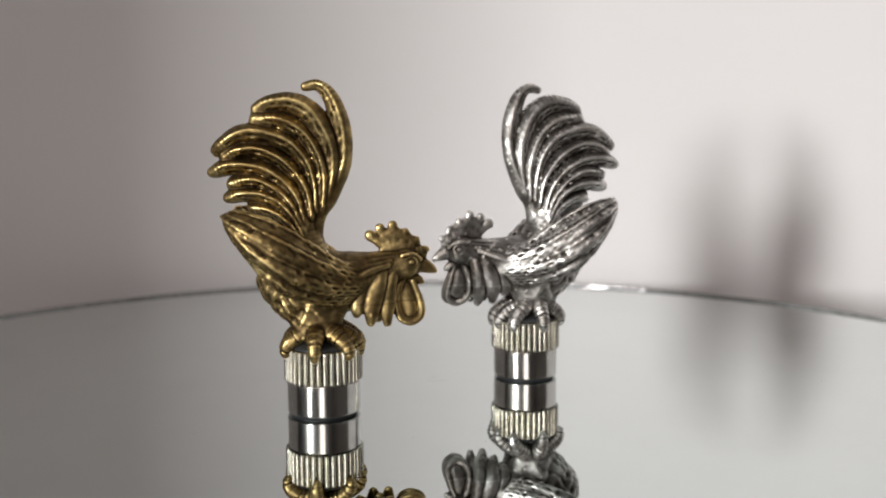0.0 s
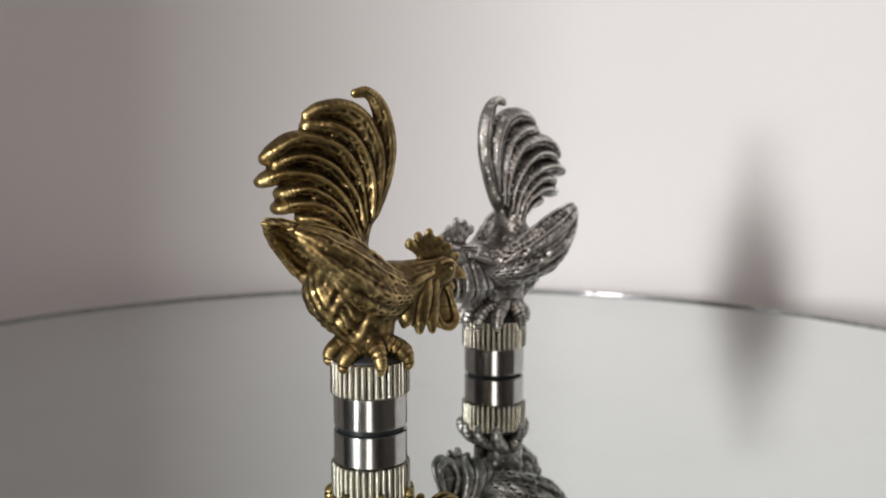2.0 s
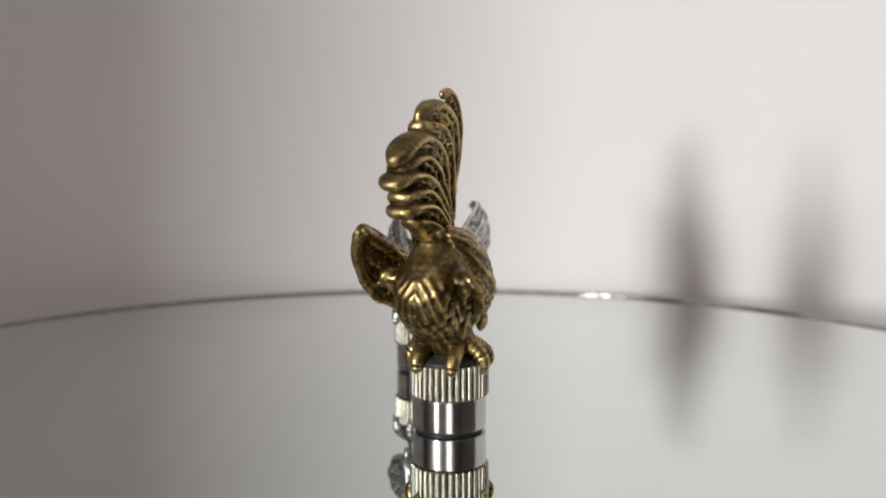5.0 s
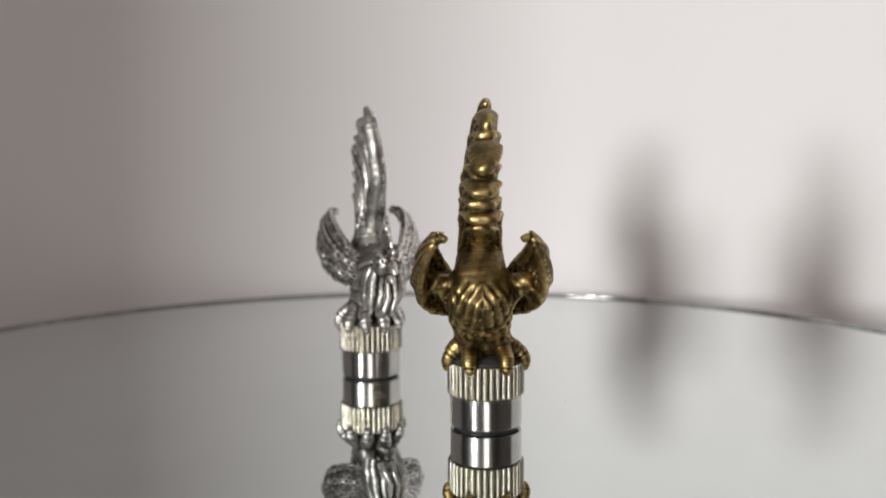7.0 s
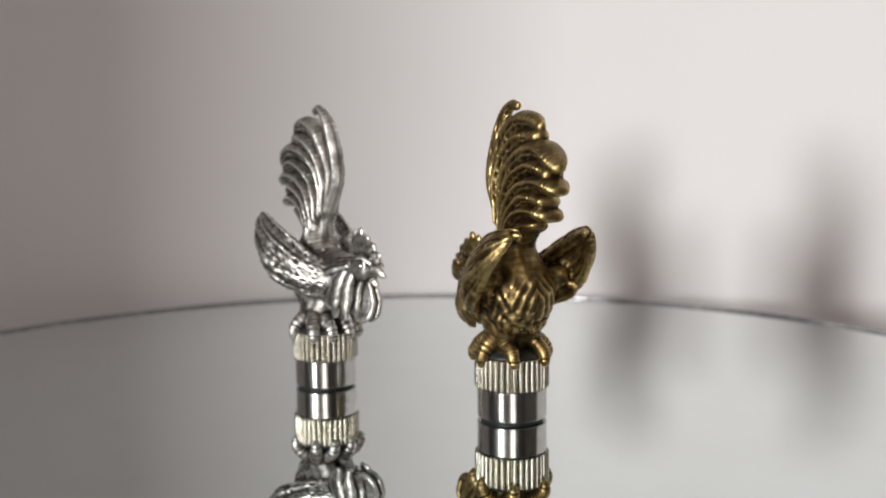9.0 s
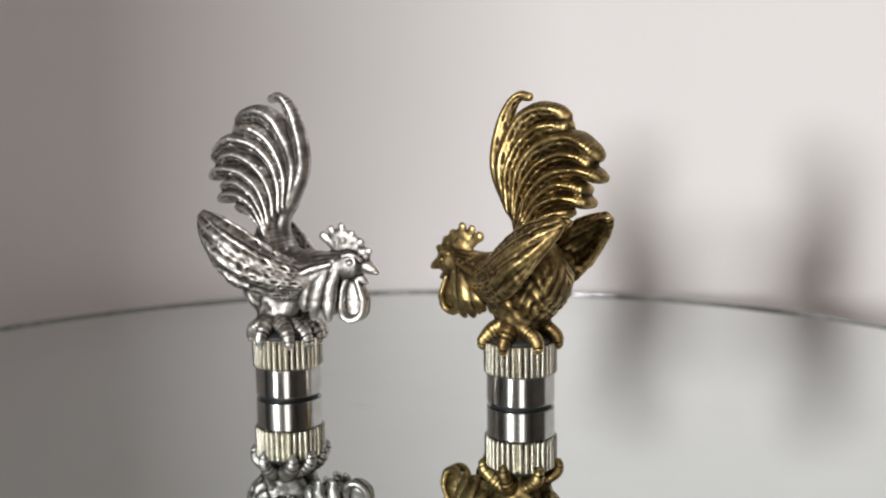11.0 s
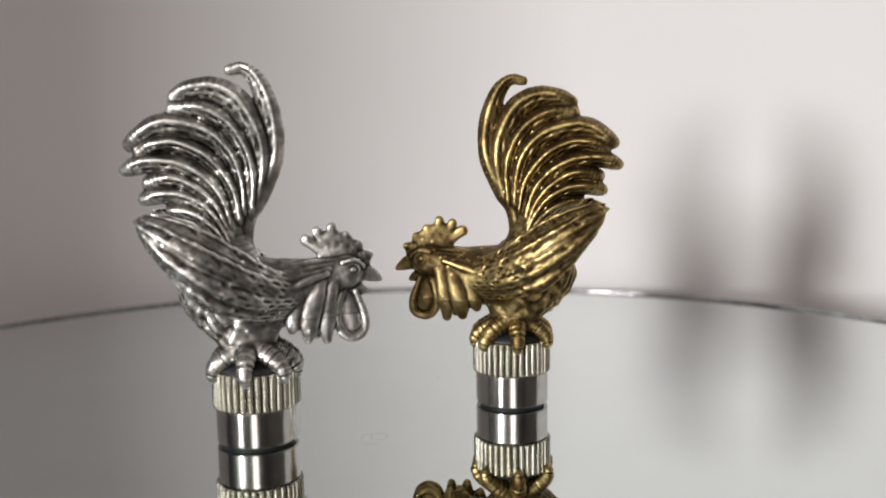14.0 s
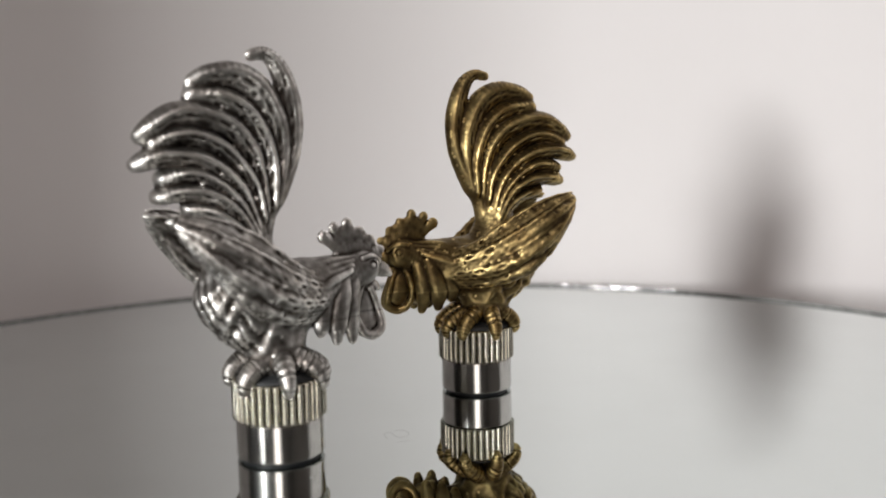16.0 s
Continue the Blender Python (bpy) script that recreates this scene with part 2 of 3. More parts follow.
def tube(points, flat=1.0, k=0.3, relief=None, step=4):
    """A tapered tube through (x, y, z, r); flat: its width across y over its height in the profile."""
    p = smooth_path(points, step)
    p[:, 3] = np.maximum(p[:, 3], 0.15)
    r = p[:, 3].max()
    m = 0.6 + k
    lo = p[:, :3].min(0) - np.array([r + m, r * flat + m * flat, r + m])
    hi = p[:, :3].max(0) + np.array([r + m, r * flat + m * flat, r + m])
    sl = window(lo, hi)
    X, Y, Z = np.meshgrid(gx[sl[0]], gy[sl[1]], gz[sl[2]], indexing="ij")
    best = np.full(X.shape, 99.0, dtype=np.float32)
    U = np.zeros_like(best)
    V = np.zeros_like(best)
    run = 0.0
    for a, b in zip(p[:-1], p[1:]):
        d = b[:3] - a[:3]
        e = np.array([d[0], d[1] / flat, d[2]])
        ee = float(e @ e) + 1e-9
        qx, qy, qz = X - a[0], (Y - a[1]) / flat, Z - a[2]
        t = np.clip((qx * e[0] + qy * e[1] + qz * e[2]) / ee, 0, 1)
        rx, ry, rz = qx - t * e[0], qy - t * e[1], qz - t * e[2]
        rad = a[3] + (b[3] - a[3]) * t
        dist = np.sqrt(rx * rx + ry * ry + rz * rz) - rad
        near = dist < best
        best = np.where(near, dist, best)
        if relief:
            ln = math.sqrt(d[0] ** 2 + d[2] ** 2) + 1e-9
            U = np.where(near, run + t * math.sqrt(ee), U)
            V = np.where(near, (rx * -d[2] + rz * d[0]) / ln / rad, V)
        run += math.sqrt(ee)
    if relief:
        best = best + relief(U, V)
    blend(sl, best, k)


def ovals(u, v, pu, pv, slant, shift, long, wide):
    """Staggered rows of oval dents, some of them missing."""
    r = np.floor(v / pv + 0.5)
    dv = v - r * pv
    w = u / pu + 0.5 * r + slant * v + shift + 0.12 * np.sin(1.7 * u + 9 * shift)
    c = np.floor(w + 0.5)
    du = (w - c) * pu
    odd = np.sin(12.9 * r + 78.2 * c + 31 * shift)
    return np.exp(-(du / long) ** 2 - (dv / wide) ** 2) * np.clip(0.75 + 0.6 * odd, 0, 1)


def feather(depth=0.16, pitch=1.5, shift=0.0, crest=0.0):
    """A smooth raised crest, and a vane that falls away from it with rows of slanting oval dents."""
    def relief(u, v):
        root = np.clip((u - 0.6) / 2.0, 0, 1)
        shaft = -depth * 1.1 * np.exp(-((v - crest) / 0.34) ** 2) * root
        slope = depth * 1.5 * np.clip((crest - 0.15 - v) / 1.1, 0, 1) * root
        vane = np.clip((crest - 0.22 - v) / 0.15, 0, 1) * np.clip((u - 1.2) / 1.5, 0, 1)
        dent = depth * 1.1 * ovals(u, v, pitch, 0.42, 0.55, shift, 0.34 * pitch, 0.14)
        return shaft + slope + dent * vane
    return relief


def wing_relief(depth, shift):
    """Many oval dents on the shoulder, long rounded ribs towards the tip with a few dents between them."""
    def relief(u, v):
        out = np.clip((u - 8) / 6, 0, 1)
        rib = -depth * 1.2 * np.exp(-((v - 0.1) / 0.3) ** 2) * out
        slot = depth * 1.6 * np.exp(-((v + 0.62) / 0.22) ** 2) * out
        dent = depth * 2.9 * ovals(u, v, 2.0, 0.52, 0.2, shift, 0.55, 0.17) * np.clip((u - 2) / 2, 0, 1) * (1 - 0.75 * out)
        mark = depth * 2.8 * ovals(u, v + 0.35, 3.0, 1.6, 0.0, shift + 0.3, 0.75, 0.24) * out
        return rib + slot + dent + mark
    return relief


def rings(u, v):
    return 0.12 * np.maximum(0, np.cos(2 * math.pi * u / 0.8)) ** 6


def ball(c, r, k=0.6):
    sl = window([a - b - k - 0.6 for a, b in zip(c, r)], [a + b + k + 0.6 for a, b in zip(c, r)])
    X, Y, Z = np.meshgrid(gx[sl[0]], gy[sl[1]], gz[sl[2]], indexing="ij")
    q = np.sqrt(((X - c[0]) / r[0]) ** 2 + ((Y - c[1]) / r[1]) ** 2 + ((Z - c[2]) / r[2]) ** 2)
    blend(sl, (q - 1) * min(r), k)


def carve(c, r, k=0.3):
    sl = window([a - b - k - 0.6 for a, b in zip(c, r)], [a + b + k + 0.6 for a, b in zip(c, r)])
    X, Y, Z = np.meshgrid(gx[sl[0]], gy[sl[1]], gz[sl[2]], indexing="ij")
    q = np.sqrt(((X - c[0]) / r[0]) ** 2 + ((Y - c[1]) / r[1]) ** 2 + ((Z - c[2]) / r[2]) ** 2)
    d = -(q - 1) * min(r)
    old = field[sl]
    h = np.clip(0.5 - 0.5 * (old - d) / k, 0, 1)
    field[sl] = old + (d - old) * h + k * h * (1 - h)


def flat_path(pts, y=0.0):
    return [(x, y, z, r) for x, z, r in pts]


def sculpt():
    # trunk, tail root, neck
    tube([(-6.2, 0, 20.6, 3.6), (-3.5, 0, 19.6, 4.6), (0, 0, 19.4, 4.9), (4, 0, 20.2, 4.3), (7, 0, 20.8, 3.6)], 1.0, 0.8)
    tube([(-2.8, 0, 31, 2.0), (-3.0, 0, 28, 2.6), (-2.4, 0, 24.5, 3.4), (-0.9, 0, 21, 4.1)], 1.1, 1.2)
    tube([(3, 0, 20.8, 4.0), (7, 0, 21.3, 3.2), (10, 0, 22.0, 2.7), (12.3, 0, 22.7, 2.5)], 0.95, 0.8)
    tube([(5.5, 0, 19, 3.0), (8, 0, 17.6, 2.6), (9.5, 0, 16.4, 2.0)], 1.0, 1.0)
    tube([(-3.6, 0, 26.0, 2.6), (-5.0, 0, 23.6, 3.4), (-5.6, 0, 20.6, 3.6), (-4.4, 0, 17.4, 3.0)], 1.25, 1.3)
    # rump fluff
    for i, (x, y, z) in enumerate([(-8.6, 1.0, 19.6), (-7.6, 2.4, 18.0), (-6.2, 1.0, 16.4), (-5.6, 3.0, 16.6), (-8.2, 2.8, 20.6), (-7.2, 0.6, 17.6)]):
        tube([(x + 1.6, y + 0.2, z + 1.6, 1.2), (x + 0.6, y, z + 0.3, 1.05), (x + 0.6, y, z - 0.5, 0.8)], 1.0, 1.1, feather(0.14, 1.1, i * 0.3))
    # tail, lowest feather first
    tail = [
        ([(-10.2, 31.6, .8), (-9.2, 31.4, 1.05), (-7, 30.5, 1.2), (-4.8, 28.8, 1.3), (-3, 26.5, 1.5)], 2.3),
        ([(-13.2, 33.2, 1.0), (-12, 33.4, 1.25), (-9, 33.3, 1.3), (-6.4, 32, 1.3), (-4.5, 30, 1.3), (-3.2, 27.8, 1.4)], 2.5),
        ([(-12.8, 35.2, 1.0), (-11, 35.4, 1.3), (-9, 35.2, 1.3), (-6.5, 33.6, 1.3), (-4.5, 31.4, 1.3), (-3.0, 28.5, 1.3)], 2.4),
        ([(-15.8, 36.9, .9), (-14.4, 37.3, 1.35), (-12, 37.6, 1.4), (-9, 37.1, 1.5), (-6.3, 35.4, 1.4), (-4.2, 33, 1.4), (-2.8, 29.5, 1.3)], 2.1),
        ([(-13.8, 39.1, 1.0), (-12, 39.7, 1.3), (-9.5, 39.9, 1.3), (-6.8, 38.7, 1.3), (-4.4, 36.5, 1.2), (-2.7, 33.9, 1.2), (-1.9, 30.5, 1.2)], 2.1),
        ([(-15.1, 40.1, 1.0), (-13.7, 40.9, 1.55), (-10.9, 42.3, 1.75), (-7.8, 42, 1.75), (-5, 40.7, 1.6), (-2.9, 38.3, 1.5), (-1.7, 35, 1.3), (-1.3, 31.5, 1.3)], 1.5),
        ([(-9.4, 44.6, 1.1), (-6, 44, 1.6), (-3.2, 42.4, 1.5), (-1.3, 39.6, 1.5), (-.3, 36, 1.4), (-.3, 32, 1.3)], 1.6),
        ([(-9.3, 46.1, .9), (-7.5, 46.7, 1.5), (-4.8, 46.8, 1.8), (-2.2, 45.6, 2.0), (-.5, 43.2, 2.0), (.7, 40.2, 1.9), (.9, 36.5, 1.7), (.3, 32.5, 1.5)], 1.1),
        ([(-2.5, 49.4, .72), (-.8, 49.5, .95), (.7, 48.2, 1.35), (1.9, 45.5, 1.65), (2.6, 42, 1.75), (2.6, 39, 1.7), (1.8, 36, 1.7), (.6, 33.2, 1.7), (-1.0, 30.5, 1.7), (-1.7, 27, 1.8)], 0.85),
    ]
    for i, (pts, flat) in enumerate(tail):
        tube(flat_path(pts), 0.86 * flat, 0.45, feather(0.26, 1.9, i * 0.37, 0.42))
    # wing: four long feathers side by side, hollow towards the body
    wing = [
        [(6.0, 2.2, 22.2, .8), (2.5, 4.2, 23.0, 1.1), (-1, 5.6, 25.2, 1.3), (-5, 7.0, 27.8, 1.4), (-9, 7.4, 29.7, 1.25), (-12, 6.7, 30.6, 1.0), (-13.5, 5.6, 30.7, .8)],
        [(7.0, 2.4, 20.8, .9), (3.6, 4.5, 21.4, 1.2), (-.5, 6.9, 23.0, 1.5), (-5.5, 8.7, 26.0, 1.5), (-10, 8.5, 28.6, 1.3), (-12.8, 7.0, 30.0, 1.0)],
        [(7.0, 2.4, 19.6, .9), (3.6, 4.6, 19.8, 1.2), (-.5, 7.2, 20.8, 1.5), (-5.5, 9.4, 23.4, 1.5), (-9.4, 9.1, 26.2, 1.3), (-12.0, 7.8, 28.6, .95)],
        [(5.5, 2.2, 18.2, .9), (2.6, 4.0, 18.2, 1.2), (-1, 6.5, 19.0, 1.4), (-5, 8.6, 21.0, 1.4), (-8.4, 8.9, 23.8, 1.1), (-10.8, 8.4, 26.8, .8)],
    ]
    for i, pts in enumerate(wing):
        tube(pts, 0.62, 0.5, wing_relief(0.17, i * 0.41))
    for a, b in zip(wing[:-1], wing[1:]):
        n = min(len(a), len(b))
        tube([tuple((p + q) / 2 for p, q in zip(u[:3], v[:3])) + (1.1,) for u, v in zip(a[:n], b[:n])], 0.55, 0.5)
    for pts in ([(2, 2.5, 21, 2.6), (-2, 4.2, 21.6, 2.4), (-5, 6.6, 23.2, 1.6)],):
        tube(pts, 1.0, 1.4)
    # hackle: three broad folds and a narrow one, pointed below
    for i, (x0, y0, x1, y1, z1, r) in enumerate([(6.3, 2.8, 5.2, 2.8, 15.2, 1.25), (8.3, 2.9, 7.3, 3.0, 14.0, 1.45), (10.1, 2.3, 9.8, 2.4, 13.7, 1.3), (8.8, 1.8, 8.4, 1.2, 14.2, 1.3)]):
        tube([(x0 + 1.2, y0 - 0.8, 22.6, .6), (x0 + .2, y0, 20, r * .85), ((x0 + x1) / 2 - .2, (y0 + y1) / 2 + .2, 17.0, r), (x1, y1 - .4, z1 + .3, .7)], 0.68, 0.22, step=12)
    for i in range(4):
        tube([(11.2 - .4 * i, 1.0 + .5 * i, 24.3 - .5 * i, .4), (8 - .3 * i, 1.2 + .7 * i, 24.0 - .7 * i, .6), (4.6, 1.6 + .8 * i, 23.6 - .9 * i, .5)], 1.0, 0.25)
    # head
    ball((12.7, 0, 22.8), (2.7, 2.2, 2.3), 0.5)
    ball((13.0, 1.35, 22.5), (1.8, 1.0, 1.7), 0.25)
    ring = [(13.45 + .95 * math.cos(a), 1.95 - .1 * math.cos(a), 23.15 + .75 * math.sin(a), .22) for a in np.linspace(0, 2 * math.pi, 9)]
    tube(ring, 1.0, 0.12)
    ball((13.5, 2.05, 23.15), (.5, .4, .42), 0.1)
    tube([(12.2, 1.9, 24.2, .35), (13.6, 1.8, 24.35, .4), (15, 1.1, 23.5, .35)], 1.0, 0.2)
    tube([(13.9, 0, 22.6, 1.4), (15.4, 0, 22.4, 1.15), (16.6, 0, 21.9, .8), (17.3, 0, 21.5, .42)], 0.8, 0.25)
    tube([(13.2, 0, 20.7, 1.1), (14.6, 0, 20.15, .8), (15.3, 0, 19.8, .42)], 0.85, 0.25)
    # wattles: a thick lip round a hollow
    lip = [(12.4, .9, 20.8, .5), (11.5, 1.1, 18.6, .6), (11.3, 1.2, 16.2, .55), (12.0, 1.1, 14.5, .6), (13.5, .9, 13.9, .65), (14.9, .8, 14.7, .6), (15.1, .7, 16.4, .55), (14.5, .6, 18.4, .45), (13.9, .6, 20.0, .4)]
    tube(lip, 0.9, 0.2, step=8)
    tube([(12.6, .25, 19.6, 1.0), (12.9, .25, 17.4, 1.5), (13.3, .25, 15.6, 1.3)], 0.42, 0.15, step=12)
    # comb
    tube([(9.6, 0, 24.7, 1.0), (11, 0, 25.4, 1.35), (13, 0, 25.1, 1.25), (15.2, 0, 24.1, .85)], 0.62, 0.4)
    tube([(9.0, 0, 26.2, 1.05), (10.5, 0, 27.2, 1.3), (12.4, 0, 26.8, 1.15), (14.3, 0, 25.8, .85)], 0.45, 0.3)
    for a, b, r in [((10.2, 25.2), (7.4, 27.2), .88), ((10.4, 25.7), (8.8, 28.3), .72), ((11.1, 25.9), (10.8, 28.7), .74), ((12.2, 25.9), (12.7, 27.6), .7), ((13.4, 25.5), (14.4, 26.4), .66), ((14.7, 24.6), (15.9, 24.9), .6)]:
        tube([(a[0], 0, a[1], 1.1), ((a[0] + b[0]) / 2, 0, (a[1] + b[1]) / 2, .78), (b[0], 0, b[1], r)], 0.62, 0.2)
    # thighs, shanks, toes over the edge of the cap
    ball((-1.2, 2.4, 17.0), (2.8, 2.2, 3.0), 0.8)
    tube([(-1.2, 1.7, 16.2, 3.3), (-1.0, 2.1, 14.5, 3.0), (-.8, 2.4, 13.0, 2.5)], 0.75, 0.7)
    tube([(-1, 0, 15.5, 3.2), (-.8, 0, 13.6, 2.7), (-.6, 0, 12.4, 2.3)], 1.25, 0.8)
    for x0, x1 in ((-3.6, -2.3), (1.6, 0.9)):
        tube([(x0, 1.8, 15.6, 1.9), ((x0 + x1) / 2, 2.1, 14.2, 1.7), (x1, 2.4, 13.0, 1.4)], 0.9, 0.7)
    toes = [
        [(-.8, 2.2, 13.6, 1.7), (-.9, 4.2, 12.7, 1.4), (-1.0, 5.5, 11.5, 1.15), (-1.0, 6.0, 10.3, .95), (-1.0, 6.0, 9.4, .6)],
        [(-1.2, 2.2, 13.6, 1.7), (-3.2, 2.6, 12.7, 1.35), (-4.9, 2.8, 11.5, 1.2), (-5.5, 2.8, 10.4, .95), (-5.5, 2.8, 9.7, .65)],
        [(-.6, 2.2, 13.6, 1.7), (1.7, 3.5, 12.7, 1.4), (3.4, 4.4, 11.4, 1.2), (4.0, 4.8, 10.3, .95), (4.0, 4.8, 9.5, .6)],
        [(-.4, 1.9, 13.6, 1.7), (2.6, 1.9, 12.7, 1.35), (4.8, 1.7, 11.5, 1.2), (5.55, 1.7, 10.4, .95), (5.55, 1.7, 9.6, .65)],
    ]
    for pts in toes:
        tube(pts, 1.0, 0.25, rings)


sculpt()


def surface(full, lo, h):
    """Surface nets: one vertex for each cell that the surface crosses."""
    s = full < 0
    nx, ny, nz = full.shape
    corner = [(i, j, k) for i in (0, 1) for j in (0, 1) for k in (0, 1)]
    count = np.zeros((nx - 1, ny - 1, nz - 1), dtype=np.int8)
    for i, j, k in corner:
        count += s[i:nx - 1 + i, j:ny - 1 + j, k:nz - 1 + k]
    cells = np.argwhere((count > 0) & (count < 8))
    index = np.full((nx - 1, ny - 1, nz - 1), -1, dtype=np.int32)
    index[tuple(cells.T)] = np.arange(len(cells))
    total = np.zeros((len(cells), 3))
    number = np.zeros(len(cells))
    for a in range(8):
        for b in range(a + 1, 8):
            ca, cb = np.array(corner[a]), np.array(corner[b])
            if abs(ca - cb).sum() != 1:
                continue
            fa = full[tuple((cells + ca).T)]
            fb = full[tuple((cells + cb).T)]
            cross = (fa < 0) != (fb < 0)
            t = np.where(cross, fa / np.where(cross, fa - fb, 1), 0)
            total += np.where(cross[:, None], ca + (cb - ca) * t[:, None], 0)
            number += cross
    verts = lo + h * (cells + total / number[:, None])
    quads = []
    for ax in range(3):
        o1, o2 = [a for a in range(3) if a != ax]
        a = [slice(1, -1)] * 3
        b = [slice(1, -1)] * 3
        a[ax], b[ax] = slice(0, -1), slice(1, None)
        sa, sb = s[tuple(a)], s[tuple(b)]
        at = np.argwhere(sa != sb)
        inside = sa[tuple(at.T)]
        at = at.copy()
        for o in (o1, o2):
            at[:, o] += 1
        e1, e2 = np.eye(3, dtype=int)[o1], np.eye(3, dtype=int)[o2]
        q = np.stack([index[tuple((at - e1 - e2).T)], index[tuple((at - e2).T)], index[tuple(at.T)], index[tuple((at - e1).T)]], 1)
        flip = inside if ax != 1 else ~inside
        q[~flip] = q[~flip][:, ::-1]
        quads.append(q)
    return verts, np.vstack(quads)


whole = np.concatenate([field[:, :1:-1], field[:, 1:]], axis=1)
wy = LO[1] + H - H * (SIZE[1] - 2) + H * np.arange(whole.shape[1])
# hand-made unevenness
_X, _Y, _Z = np.meshgrid(gx, wy.astype(np.float32), gz, indexing="ij")
whole = whole + 0.05 * np.sin(_X * 1.1 + 1.7 * _Y + 0.3) * np.sin(_Z * 0.9 - 0.8 * _Y) + 0.02 * np.sin(2.9 * _X - 2.1 * _Z + 1.3 * _Y) * np.sin(2.3 * _Z + 2.7 * _Y)
# small ruffled feathers on the trunk
_rump = np.clip((4 - _X) / 6, 0, 1) * np.clip((24.5 - _Z) / 2, 0, 1) * np.clip((_Z - 13.5) / 1.5, 0, 1)
whole = whole + 0.2 * _rump * np.sin(1.9 * _Z + 1.4 * np.sin(1.3 * _X) + 1.1 * np.abs(_Y)) * np.sin(2.3 * np.abs(_Y) + 1.6 * _X)
del _X, _Y, _Z, _rump
_v, _q = surface(whole, np.array([LO[0], wy[0], LO[2]]), H)
# the feather tips are worn round along the back of the tail
_soft = (np.clip(2.2 - np.abs(_v[:, 1]), 0, 1) * np.clip((-5.5 - _v[:, 0]) / 2.5, 0, 1) * np.clip(_v[:, 2] - 29.5, 0, 1))[:, None]
_a, _b = np.concatenate([_q[:, [0, 1]], _q[:, [1, 2]], _q[:, [2, 3]], _q[:, [3, 0]]]).T
_deg = np.maximum(np.bincount(_a, minlength=len(_v)) + np.bincount(_b, minlength=len(_v)), 1)[:, None]
for _ in range(6):
    _sum = np.stack([np.bincount(_a, _v[_b, c], len(_v)) + np.bincount(_b, _v[_a, c], len(_v)) for c in range(3)], 1)
    _v = _v + 0.6 * _soft * (_sum / _deg - _v)
_v[:, 0] -= 0.7 * np.clip((-6 - _v[:, 0]) / 6, 0, 1) * np.clip((_v[:, 2] - 30.5) / 2, 0, 1)
# the casting leans to its left above the feet; the tail bows and its tip comes back, the head turns a little
_v[:, 0] += 0.5 * np.clip((_v[:, 2] - 28) / 10, 0, 1)
_v[:, 2] += 0.4 * np.clip((_v[:, 2] - 28) / 20, 0, 1)
_up = np.clip((_v[:, 2] - 12.0) / 5, 0, 1)
_v[:, 1] += 1.0 * _up * np.clip((50 - _v[:, 2]) / 11, 0, 1) + 0.35 * np.clip(1 - np.abs(_v[:, 2] - 37) / 7, 0, 1)
_v[:, 1] += 0.06 * np.clip(_v[:, 0] - 4, 0, 14) * _up
ROOSTER = bpy.data.meshes.new("rooster")
ROOSTER.vertices.add(len(_v))
ROOSTER.vertices.foreach_set("co", (_v * MM).astype(np.float32).ravel())
ROOSTER.loops.add(_q.size)
ROOSTER.loops.foreach_set("vertex_index", _q.astype(np.int32).ravel())
ROOSTER.polygons.add(len(_q))
ROOSTER.polygons.foreach_set("loop_start", np.arange(0, _q.size, 4, dtype=np.int32))
ROOSTER.polygons.foreach_set("use_smooth", np.ones(len(_q), dtype=bool))
ROOSTER.update(calc_edges=True)
ROOSTER.validate()
ROOSTER.materials.append(BRASS)


# ---- caps with the roosters on them ----
TEETH = 36


def knurl(i, a, r):
    """Rounded upright bars round the ring."""
    if i in (0, 7, 8):
        return r
    u = 2 * ((a * TEETH / (2 * math.pi)) % 1.0) - 1
    return r - (0.36 * u * u + 0.34 * abs(u) ** 4) * (0.5 if i in (1, 6) else 1.0)


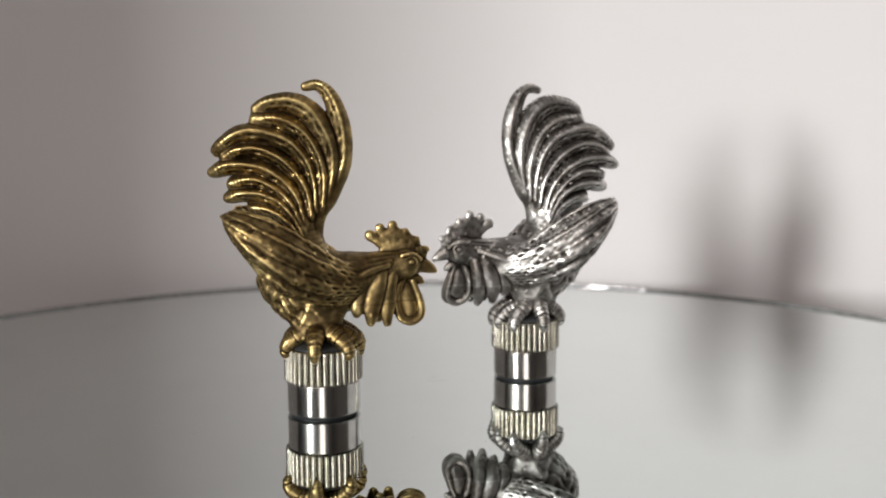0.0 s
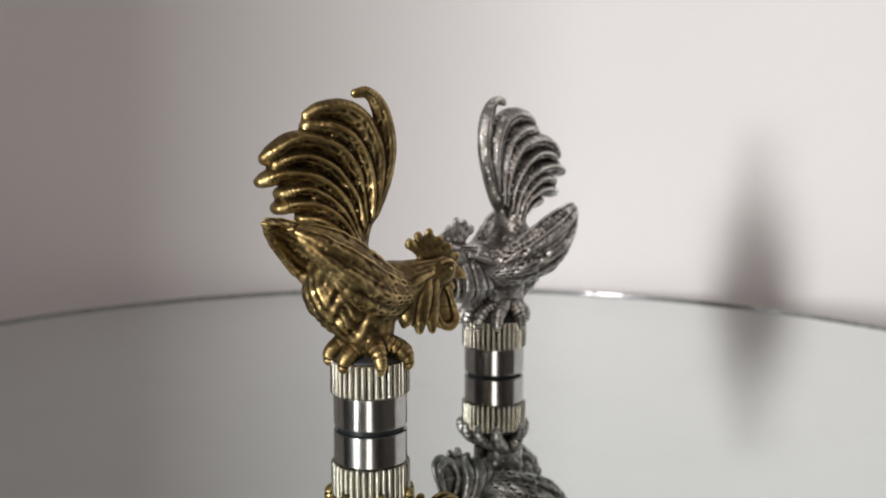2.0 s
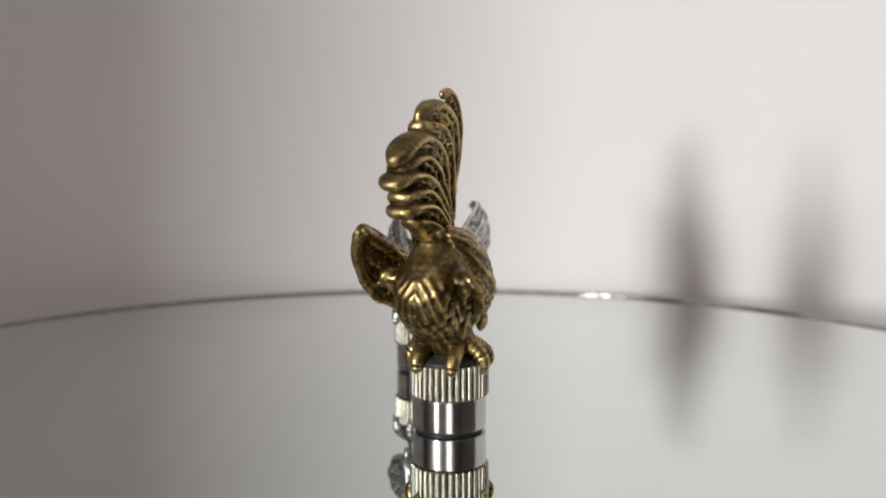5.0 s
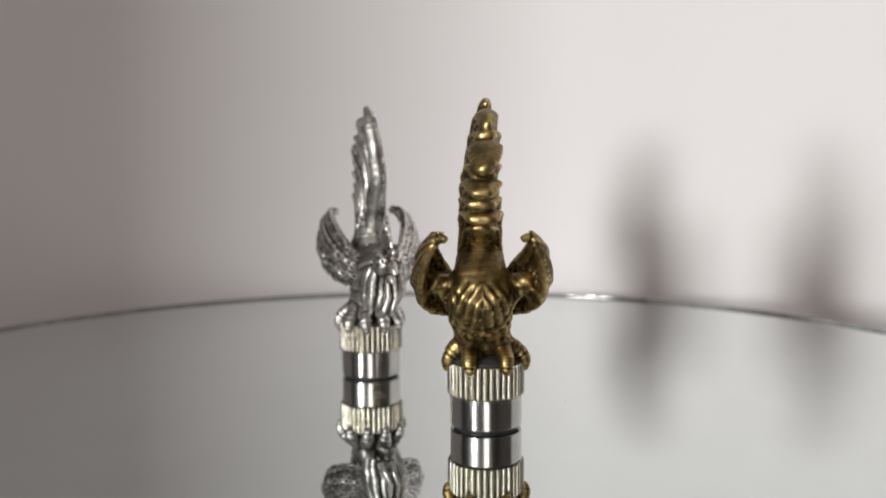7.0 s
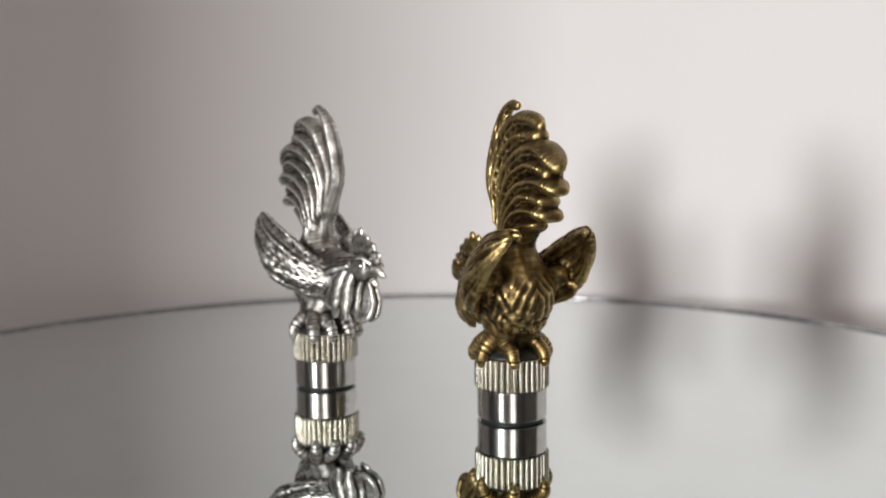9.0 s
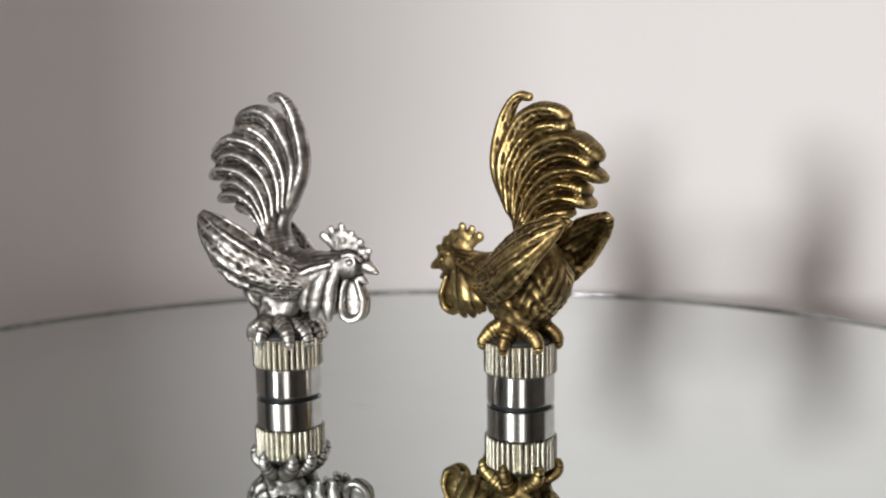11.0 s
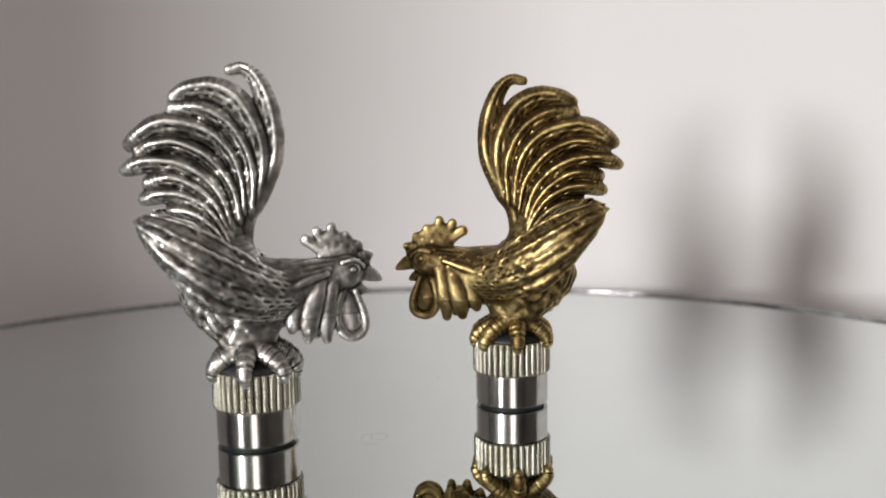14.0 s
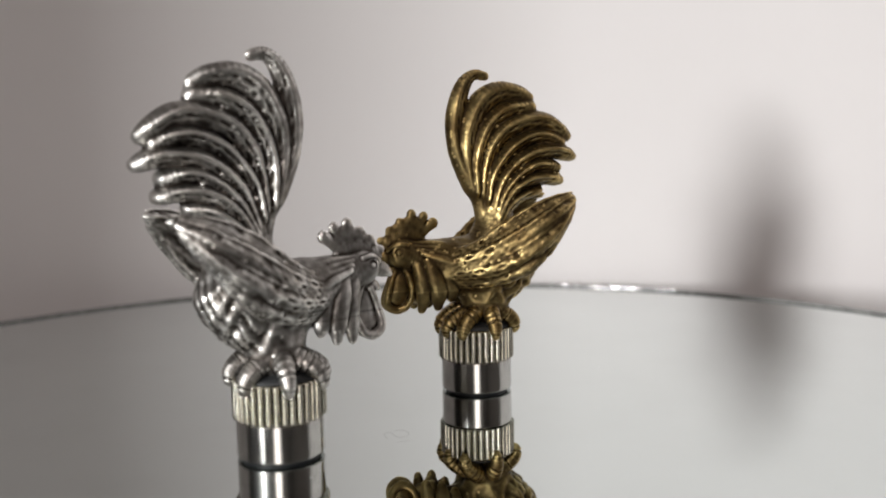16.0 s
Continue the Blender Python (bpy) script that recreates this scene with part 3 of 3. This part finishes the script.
def valve_cap(name, mat, label, word, tall):
    top = tagged(new(name), label, "figurine", group="rooster caps")
    body = new("rooster", ROOSTER)
    body.parent = top
    body.matrix_basis = Matrix.Translation((0, 0, 0.011 * (1 - tall))) @ Matrix.Diagonal((1, 1, tall, 1))
    body.material_slots[0].link = "OBJECT"
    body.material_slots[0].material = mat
    body["label"] = word
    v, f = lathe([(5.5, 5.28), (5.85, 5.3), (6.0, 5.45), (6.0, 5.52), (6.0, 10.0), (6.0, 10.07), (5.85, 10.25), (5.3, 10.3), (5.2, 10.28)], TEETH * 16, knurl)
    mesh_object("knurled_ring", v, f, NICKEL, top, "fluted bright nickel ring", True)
    v, f = lathe([(4.8, 0.38), (5.35, 0.4), (5.5, 0.46), (5.56, 0.56), (5.56, 0.64), (5.56, 4.95), (5.56, 5.02), (5.5, 5.15), (5.3, 5.2), (5.2, 5.28)], 128)
    mesh_object("sleeve", v, f, STEEL, top, "smooth turned steel sleeve", True)
    v, f = lathe([(4.85, 0.0), (4.95, 0.05), (4.95, 0.36), (4.8, 0.42)], 96)
    mesh_object("foot", v, f, BLACK, top, "blackened recessed foot", True)
    v, f = lathe([(5.3, 10.26), (5.25, 10.5), (4.9, 10.9), (4.0, 11.3), (2.4, 11.6), (0.8, 11.7)], 64)
    mesh_object("dome", v, f, BLACK, top, "blackened domed top", True)
    return top


brass_cap = valve_cap("rooster_cap", BRASS, "antique brass rooster figurine on a knurled metal cap", "brass rooster crouching with raised tail", 0.992)
silver_cap = valve_cap("rooster_cap", SILVER, "antique silver rooster figurine on a knurled metal cap", "silver rooster crouching with raised tail", 1.014)

# ---- the turning ----
TURN = [
    (0.0, -0.15),
    (0.5, 6.03),
    (1.0, 12.20),
    (1.5, 18.38),
    (2.0, 24.56),
    (2.5, 30.73),
    (3.0, 36.88),
    (3.5, 43.02),
    (4.0, 49.16),
    (6.5, 79.94),
    (7.0, 86.04),
    (7.5, 92.09),
    (8.0, 98.12),
    (8.5, 104.14),
    (11.0, 134.14),
    (11.5, 140.12),
    (12.0, 146.08),
    (12.5, 152.04),
    (13.0, 158.03),
    (13.5, 164.04),
    (14.0, 170.08),
    (14.5, 176.11),
    (15.0, 182.14),
    (15.5, 188.19),
    (16.0, 194.26),
]

BRASS_ON_DISC = pose(-0.01434, -0.01286, 0, 0, 0, 4.5)
SILVER_ON_DISC = pose(0.01862, 0.00979, 0, 0, 0, -163.3)


def motions():
    disc = [(t, Matrix.Translation(AXIS) @ pose(0, 0, 0, 0, 0, a)) for t, a in TURN]
    walk(turntable, disc)
    walk(brass_cap, [(t, m @ BRASS_ON_DISC) for t, m in disc])
    walk(silver_cap, [(t, m @ SILVER_ON_DISC) for t, m in disc])


motions()
